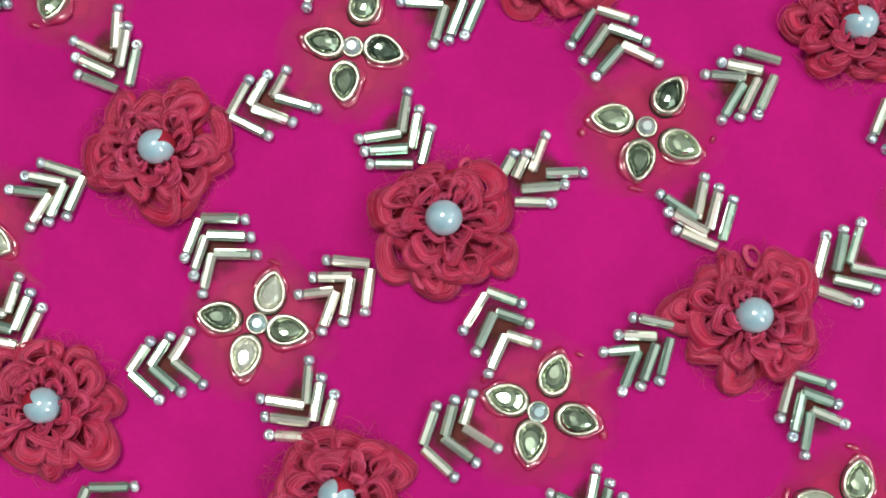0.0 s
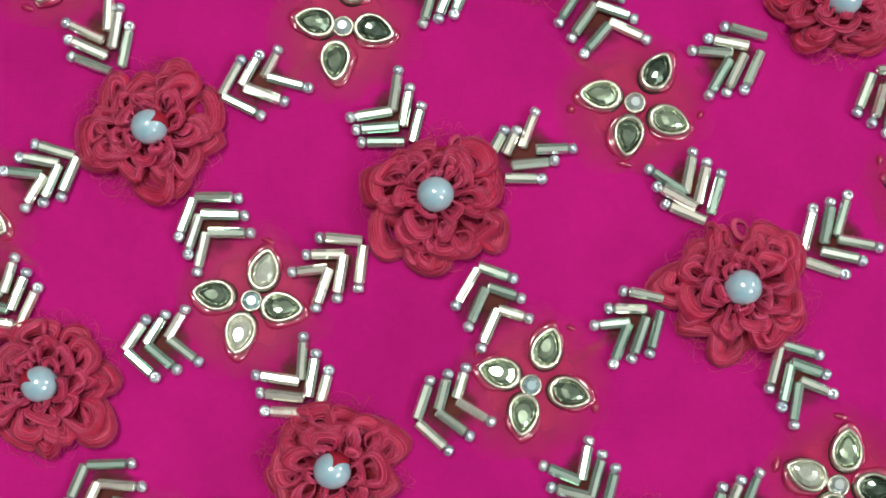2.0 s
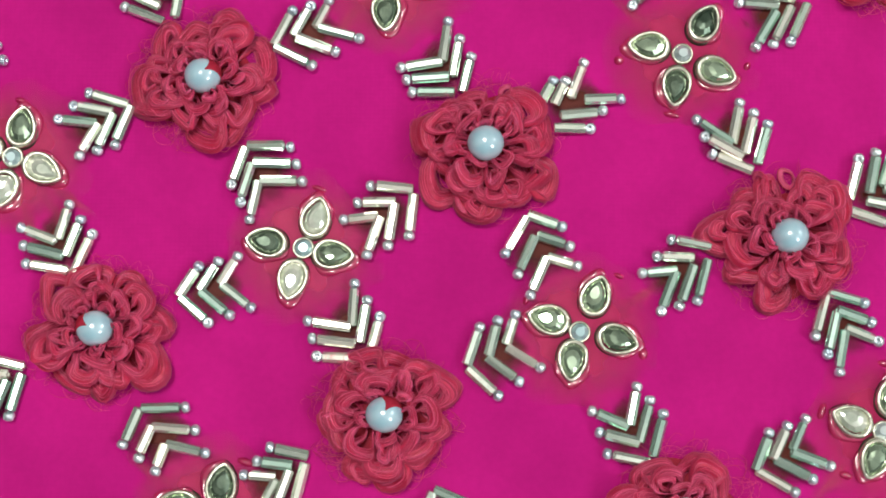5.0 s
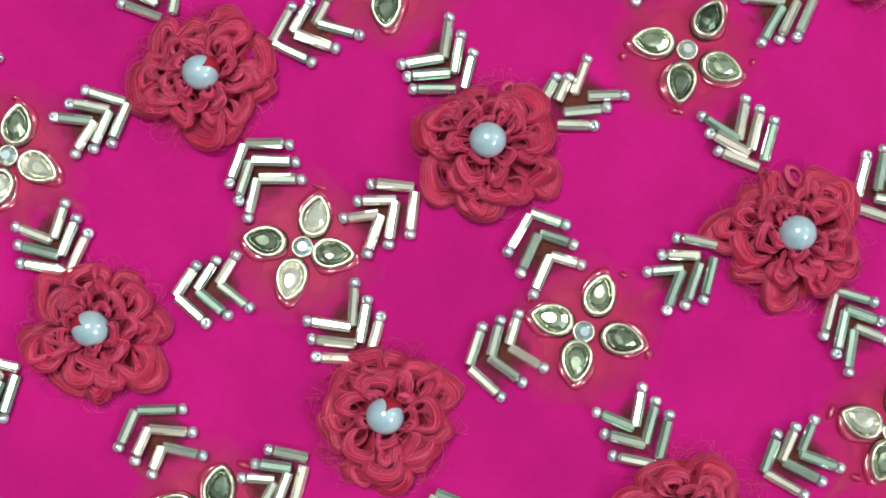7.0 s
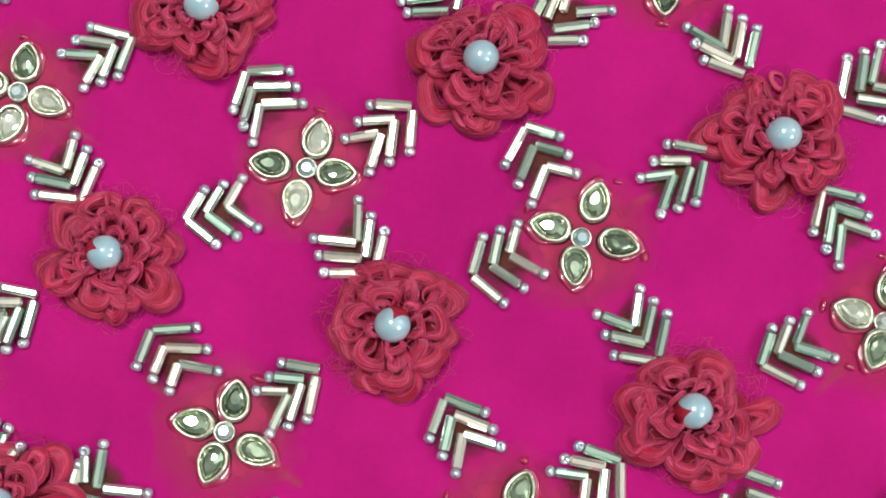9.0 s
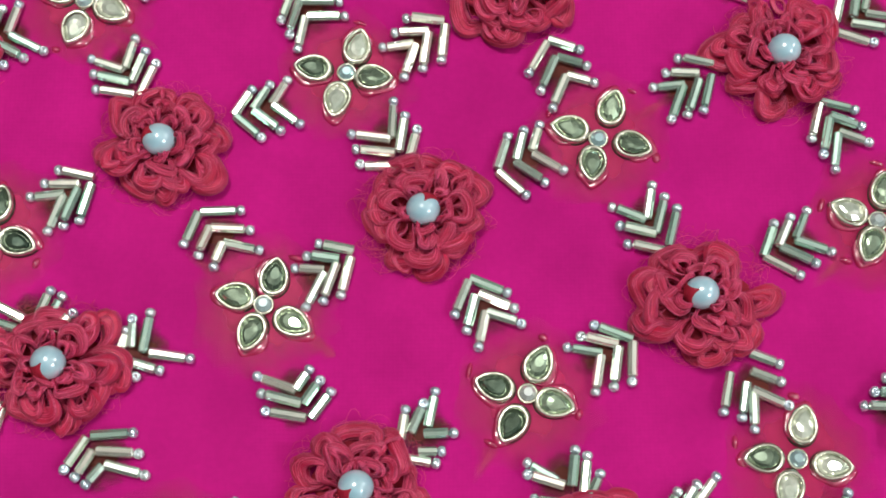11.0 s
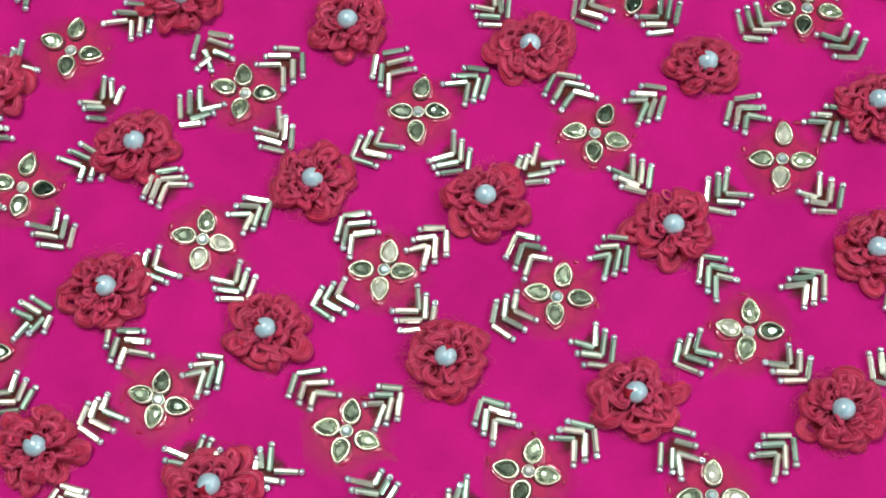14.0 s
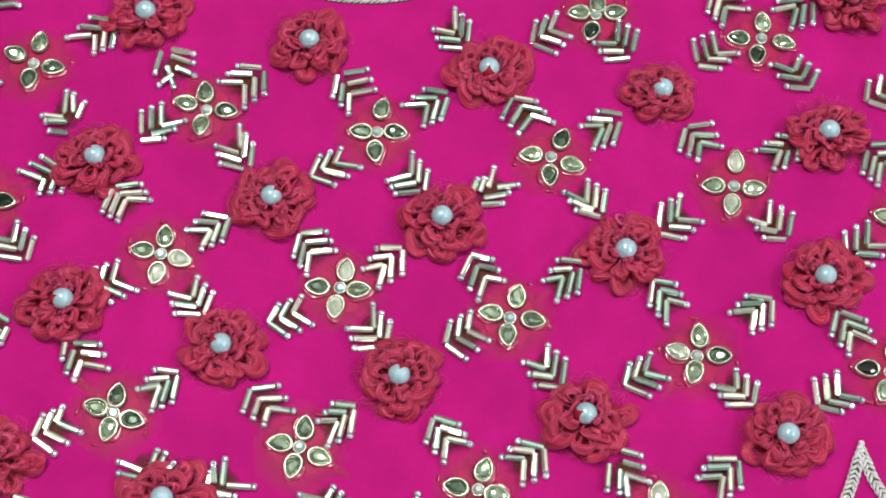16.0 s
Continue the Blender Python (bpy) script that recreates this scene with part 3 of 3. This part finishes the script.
yarn_flower(18.0, 43.7, 1.00, 260, 21)
yarn_flower(-121.0, -54.0, 1.00, 110, 22)
yarn_flower(-31.7, 57.8, 1.00, None, 23)
yarn_flower(65.7, 32.2, 0.88, 130, 24)
yarn_flower(109.7, 14.8, 1.00, None, 25)
yarn_flower(-77.6, 71.9, 1.00, None, 26)
yarn_flower(-77.9, -69.0, 1.00, 235, 27, 100)
yarn_flower(-27.0, -90.1, 1.00, 215, 28, 45)
yarn_flower(12.0, -101.2, 1.00, 5, 29)
yarn_flower(60.4, -110.1, 1.00, -35, 30)
yarn_flower(-78.5, -117.0, 1.00, None, 31)
yarn_flower(125.3, 57.1, 1.00, None, 32)
yarn_flower(-133.2, 51.1, 1.00, None, 33)

# stone flowers: centre, then reach and heading of each stone
stone_flower(-110.2, 59.8, (7.8, 75), (6.5, -18), (5.7, -106), (7.2, 145), streaks=2)
stone_flower(-62.1, 39.9, (6.4, 90), (6.3, -9), (5.7, -110), (7.1, 154), streaks=2)
stone_flower(-124.2, 19.3, (7.5, 76), (6.7, -13), (6.2, -104), (6.8, 158), streaks=3)
stone_flower(-15.1, 28.3, (8.1, 75), (5.8, -7), (6.6, -100), (5.4, 171))
stone_flower(32.0, 15.5, (7.0, 55), (6.9, -28), (6.3, -102), (6.3, 168))
stone_flower(81.0, 1.9, (8.3, 76), (6.3, -11), (6.4, -107), (6.4, 173), pale=(0, 2))
stone_flower(-76.3, -2.0, (5.9, 77), (6.0, -22), (6.3, -106), (6.0, 162), pale=(1, 2), streaks=3)
stone_flower(-29.1, -16.5, (6.0, 70), (5.7, -12), (6.2, -108), (6.8, 171), pale=(0, 2))
stone_flower(15.0, -29.8, (7.1, 66), (6.9, -12), (5.5, -104), (6.0, 159))
stone_flower(62.7, -45.2, (6.4, 75), (6.6, -5), (5.2, -111), (6.0, 160), pale=(3,))
stone_flower(-90.0, -45.0, (5.4, 76), (6.0, -25), (5.1, -108), (5.5, 155), streaks=3)
stone_flower(-42.9, -58.8, (5.9, 72), (6.6, -32), (5.9, -112), (5.8, 163), streaks=2)
stone_flower(1.4, -74.6, (6.1, 68), (5.5, -20), (6.5, -118), (6.4, 166))
stone_flower(45.8, -85.9, (6.5, 77), (6.6, -12), (6.2, -109), (6.4, 178), pale=(0, 1, 2))
stone_flower(-57.3, -100.9, (5.8, 72), (5.8, -30), (5.7, -108), (5.8, 151), streaks=3)
stone_flower(51.0, 59.3, (4.6, 75), (6.3, 3), (6.4, -113), (5.8, 168))
stone_flower(97.2, 46.9, (6.1, 78), (7.2, -19), (6.3, -113), (7.4, 172))
stone_flower(112.1, -54.9, (6.9, 67), (6.3, -23), (6.3, -117), (6.7, 166), dark=(3,))
stone_flower(126.5, -13.0, (7.5, 72), (6.6, -13), (7.6, -114), (7.0, 164))
stone_flower(-11.9, -115.4, (4.8, 81), (4.9, -9), (4.3, -97), (4.6, 177))
stone_flower(-134.3, -26.2, (4.9, 81), (4.3, -14), (4.9, -99), (4.8, 160))

# beaded leaves
uneven_leaf(-71.8, 56.7, (-4.2, -3.7, -2.2, 3.3), (-3.2, -7.7, 0.8, -4.7), (0.8, -8.7, -1.2, -0.7), (6.8, 1.3, 0.8, 3.3), (6.8, -1.7, -0.2, 1.3), (6.8, -5.7, 1.8, -2.7))
beaded_leaf(-45.1, 51.3, (7.8, 169), (8.1, -94), (7.1, -142), (6.9, -148))
beaded_leaf(-80.8, 32.5, (8.9, 87), (6.6, -2), (6.1, 18), (7.9, 40))
beaded_leaf(-51.3, 20.0, (8.4, 80), (8.4, 158), (7.0, 119), (5.8, 101))
uneven_leaf(-100.5, 41.0, (-7.5, 2.0, -1.5, 1.0), (-6.5, 0.0, -0.5, -1.0), (-5.5, -3.0, -0.5, -4.0), (-0.5, 9.0, -1.5, 2.0), (1.5, 8.0, 1.5, 2.0), (4.5, 5.0, 2.5, 0.0))
beaded_leaf(-130.3, 52.6, (7.5, 79), (6.2, -15), (6.8, 43), (6.0, 39))
beaded_leaf(-86.7, 70.8, (7.8, 163), (8.1, -100), (8.9, -137), (5.3, -162))
beaded_leaf(-101.1, 25.0, (8.8, 143), (6.2, -107), (7.2, -150), (6.0, 178))
beaded_leaf(-24.6, 47.2, (7.0, -107), (8.5, 7), (7.0, -55), (6.9, -76))
beaded_leaf(5.8, 38.2, (7.0, 164), (8.4, -110), (7.8, -147), (5.3, -163))
beaded_leaf(-34.6, 16.6, (6.8, 64), (7.1, -26), (6.2, 16), (8.9, 31))
beaded_leaf(-4.0, 9.0, (6.3, 74), (7.9, 180), (7.0, 123), (4.5, 114))
beaded_leaf(24.0, 34.9, (7.3, -124), (6.5, -17), (6.6, -52), (8.0, -61))
uneven_leaf(12.2, 6.3, (3.8, 7.7, 1.8, 1.7), (0.8, 4.7, -1.2, 0.7), (-1.2, 4.7, -3.2, 0.7), (9.8, 1.7, 3.8, 1.7), (6.8, -0.3, -0.2, -1.3), (4.8, -3.3, -1.2, -3.3))
beaded_leaf(77.4, 40.0, (8.3, 89), (6.4, -15), (5.9, 16), (7.5, 35))
beaded_leaf(108.0, 29.3, (6.3, 60), (6.7, 167), (6.4, 127), (8.1, 115))
beaded_leaf(53.5, 26.2, (7.0, 163), (9.3, -114), (6.7, -143), (5.8, -171))
beaded_leaf(70.7, 21.2, (7.7, -112), (7.6, 2), (5.7, -36), (7.6, -79))
uneven_leaf(98.2, 12.3, (-2.2, 3.7, 2.8, 1.7), (-6.2, 1.7, -1.2, 0.7), (-9.2, -0.3, -3.2, -1.3), (1.8, -4.3, 3.8, 1.7), (-2.2, -6.3, -0.2, -1.3), (-5.2, -6.3, -2.2, -1.3))
beaded_leaf(43.3, -4.1, (8.4, 74), (7.4, 156), (5.7, 142), (6.2, 113))
beaded_leaf(-112.0, -0.3, (6.7, 75), (8.5, 165), (6.9, 131), (6.9, 114))
beaded_leaf(-88.4, 19.0, (7.8, -116), (7.5, 1), (5.2, -37), (5.5, -66))
beaded_leaf(-57.6, 6.9, (7.1, 165), (7.2, -108), (6.5, -137), (6.0, -163))
beaded_leaf(-95.8, -10.9, (6.7, 73), (6.9, -32), (6.1, 16), (7.4, 21))
beaded_leaf(-66.0, -20.8, (7.0, 64), (7.5, 169), (6.2, 129), (6.0, 101))
uneven_leaf(-99.2, -27.3, (-3.8, -1.7, -2.8, 4.3), (-2.8, -5.7, -0.8, 0.3), (-0.8, -7.7, 1.2, -2.7), (6.2, 1.3, -0.8, 2.3), (7.2, -1.7, 1.2, -0.7), (8.2, -5.7, 2.2, -3.7))
beaded_leaf(-38.9, 0.1, (6.7, -107), (7.4, -1), (6.4, -62), (6.0, -70))
beaded_leaf(-11.5, -6.9, (6.9, 176), (7.7, -95), (7.0, -128), (7.4, -155))
beaded_leaf(-48.8, -24.6, (5.9, 59), (6.3, -40), (6.4, 15), (7.2, 20))
beaded_leaf(-18.3, -34.6, (7.3, 77), (8.4, 175), (6.7, 128), (5.8, 105))
beaded_leaf(6.6, -11.2, (7.0, -119), (6.0, -17), (7.8, -59), (6.8, -69))
beaded_leaf(36.0, -16.3, (6.4, 168), (8.8, -105), (7.2, -131), (6.0, -164))
beaded_leaf(-2.7, -35.3, (6.5, 73), (6.7, -44), (6.0, 20), (8.0, 34))
beaded_leaf(26.0, -50.0, (7.7, 74), (6.8, 171), (5.9, 134), (7.1, 110))
beaded_leaf(58.2, -9.9, (8.5, 77), (7.1, -19), (6.0, 21), (7.0, 38))
beaded_leaf(92.3, -15.4, (8.2, 67), (6.2, 168), (6.8, 143), (6.6, 116))
beaded_leaf(54.2, -23.2, (7.3, -105), (6.4, -16), (6.8, -57), (6.4, -72))
beaded_leaf(85.5, -31.4, (7.2, 170), (7.8, -103), (6.6, -141), (5.8, -164))
beaded_leaf(102.0, -37.0, (7.1, -116), (7.5, -26), (6.8, -59), (6.1, -80))
beaded_leaf(-110.4, -49.5, (6.3, 67), (7.1, -42), (5.3, 18), (8.4, 36))
beaded_leaf(-72.6, -35.6, (6.5, 169), (8.3, -106), (6.7, -134), (5.7, -161))
uneven_leaf(-81.7, -62.7, (-7.3, 4.7, -1.3, 1.7), (-7.3, 1.7, -2.3, -0.3), (-6.3, -2.3, -2.3, -2.3), (2.7, 6.7, 0.7, 1.7), (4.7, 5.7, 1.7, -0.3), (6.7, 2.7, 3.7, -0.3))
beaded_leaf(-54.5, -42.0, (6.4, -112), (7.3, 0), (6.7, -38), (7.9, -65))
beaded_leaf(-115.6, -63.9, (8.1, -127), (7.2, -23), (6.0, -57), (4.8, -69))
uneven_leaf(-65.2, -67.3, (-0.8, 4.3, -1.8, 0.3), (0.2, 6.3, 0.2, 1.3), (3.2, 7.3, 2.2, 0.3), (10.2, -0.7, 3.2, 0.3), (5.2, -2.7, -0.8, -0.7), (1.2, -3.7, -2.8, -1.7))
beaded_leaf(-27.6, -49.6, (6.3, 167), (8.0, -106), (5.9, -133), (6.3, -161))
beaded_leaf(-8.2, -54.8, (6.6, -111), (7.1, -20), (6.9, -55), (5.9, -68))
beaded_leaf(19.6, -65.3, (7.0, 161), (7.5, -95), (6.0, -141), (6.4, -165))
beaded_leaf(-34.6, -78.5, (5.7, 55), (7.8, 169), (5.3, 134), (6.1, 104))
uneven_leaf(-17.7, -82.2, (3.7, 8.2, 2.7, 2.2), (1.7, 6.2, -0.3, 1.2), (-1.3, 5.2, -2.3, 0.2), (6.7, 1.2, 1.7, 1.2), (4.7, -1.8, 0.7, -1.8), (3.7, -3.8, -2.3, -2.8))
uneven_leaf(8.2, -90.8, (-7.2, 4.8, -2.2, 1.8), (-7.2, 2.8, -1.2, 0.8), (-6.2, -1.2, -1.2, -2.2), (0.8, 6.8, -0.2, 0.8), (2.8, 5.8, 1.8, -0.2), (4.8, 2.8, 2.8, -1.2))
uneven_leaf(38.3, -71.8, (-4.3, -6.2, -2.3, 1.8), (-1.3, -7.2, -0.3, -1.2), (0.7, -9.2, 0.7, -3.2), (5.7, 1.8, 0.7, 3.8), (5.7, -1.2, 0.7, 0.8), (6.7, -5.2, 0.7, -2.2))
beaded_leaf(68.8, -73.6, (7.6, 173), (7.5, -97), (6.1, -130), (7.0, -154))
beaded_leaf(22.5, -95.9, (5.7, 58), (6.3, -40), (6.9, 20), (6.4, 28))
beaded_leaf(54.3, -102.1, (6.9, 63), (6.7, 164), (6.0, 135), (4.7, 120))
beaded_leaf(42.3, -51.4, (6.4, 68), (7.1, -28), (6.3, 21), (7.0, 36))
beaded_leaf(75.2, -60.0, (6.1, 72), (7.1, 173), (6.4, 140), (6.0, 118))
beaded_leaf(91.3, -61.9, (7.1, 85), (6.5, -21), (6.5, 12), (6.4, 24))
beaded_leaf(-85.7, -75.7, (6.7, 162), (6.6, -105), (6.0, -137), (7.0, -155))
beaded_leaf(-71.6, -80.8, (6.5, -121), (7.7, 3), (4.4, -34), (7.4, -72))
beaded_leaf(-72.9, -105.6, (7.2, 83), (7.6, -21), (5.2, 16), (5.2, 51))
beaded_leaf(-40.6, -96.3, (7.5, 145), (6.2, -104), (6.2, -151), (6.2, -174))
beaded_leaf(-125.9, 88.0, (7.2, -102), (8.7, 7), (7.7, -53), (10.3, -73))
beaded_leaf(12.6, 52.0, (9.0, 78), (7.5, 170), (6.0, 130), (6.1, 104))
beaded_leaf(31.1, 51.7, (7.4, 72), (7.8, -30), (6.7, 19), (6.9, 45))
beaded_leaf(59.0, 44.1, (9.1, 71), (7.4, 178), (6.0, 141), (6.2, 114))
beaded_leaf(86.1, 63.9, (7.5, -113), (7.5, -1), (6.0, -55), (7.2, -77))
beaded_leaf(115.2, 59.7, (9.0, 170), (9.8, -104), (6.9, -128), (6.7, -170))
beaded_leaf(120.4, 10.2, (8.7, -112), (7.7, 0), (5.3, -51), (7.3, -72))
beaded_leaf(123.0, 23.8, (6.6, 73), (7.3, -25), (7.5, 16), (7.8, 33))
beaded_leaf(107.0, -23.1, (8.3, 80), (7.3, -16), (7.4, 20), (8.0, 39))
beaded_leaf(-48.2, -117.2, (4.4, 65), (7.1, 176), (5.6, 138), (4.9, 120))
beaded_leaf(-24.1, -103.0, (7.2, -107), (7.4, -10), (5.2, -50), (4.2, -68))
beaded_leaf(4.7, -108.0, (6.7, 153), (6.6, -97), (5.6, -130), (5.7, -170))
beaded_leaf(20.8, -107.9, (6.3, -118), (6.5, -17), (5.7, -62), (6.3, -79))
uneven_leaf(-119.7, -18.7, (-2.3, 5.7, 2.7, 1.7), (-5.3, 4.7, -0.3, 0.7), (-7.3, 2.7, -2.3, -0.3), (0.7, -4.3, 2.7, -0.3), (-3.3, -4.3, 0.7, -0.3), (-7.3, -5.3, -3.3, -1.3))
beaded_leaf(-124.9, -43.4, (6.6, 58), (7.7, 179), (6.6, 136), (5.3, 101))
beaded_leaf(-136.9, 40.9, (6.2, -100), (6.7, 1), (5.7, -47), (7.4, -64))
beaded_leaf(-138.5, 16.1, (5.4, 73), (6.1, -36), (4.6, 16), (4.3, 17))

# braids
braid((-105.5, -78.5), (-98.6, -105.1), (-73.2, -119.2), 1)
braid((-105.5, -78.5), (-111.0, -94.8), (-126.3, -105.0), 2)
braid((100.7, -72.5), (90.3, -102.5), (53.2, -117.7), 3, False, "silver chain-stitched braid edging sewn in a scallop")
braid((100.9, -72.5), (99.3, -89.9), (117.9, -100.8), 4, False, "silver chain-stitched braid edging sewn in a scallop")
braid((-50, 85), (-12, 57.8), (32, 83), 5)
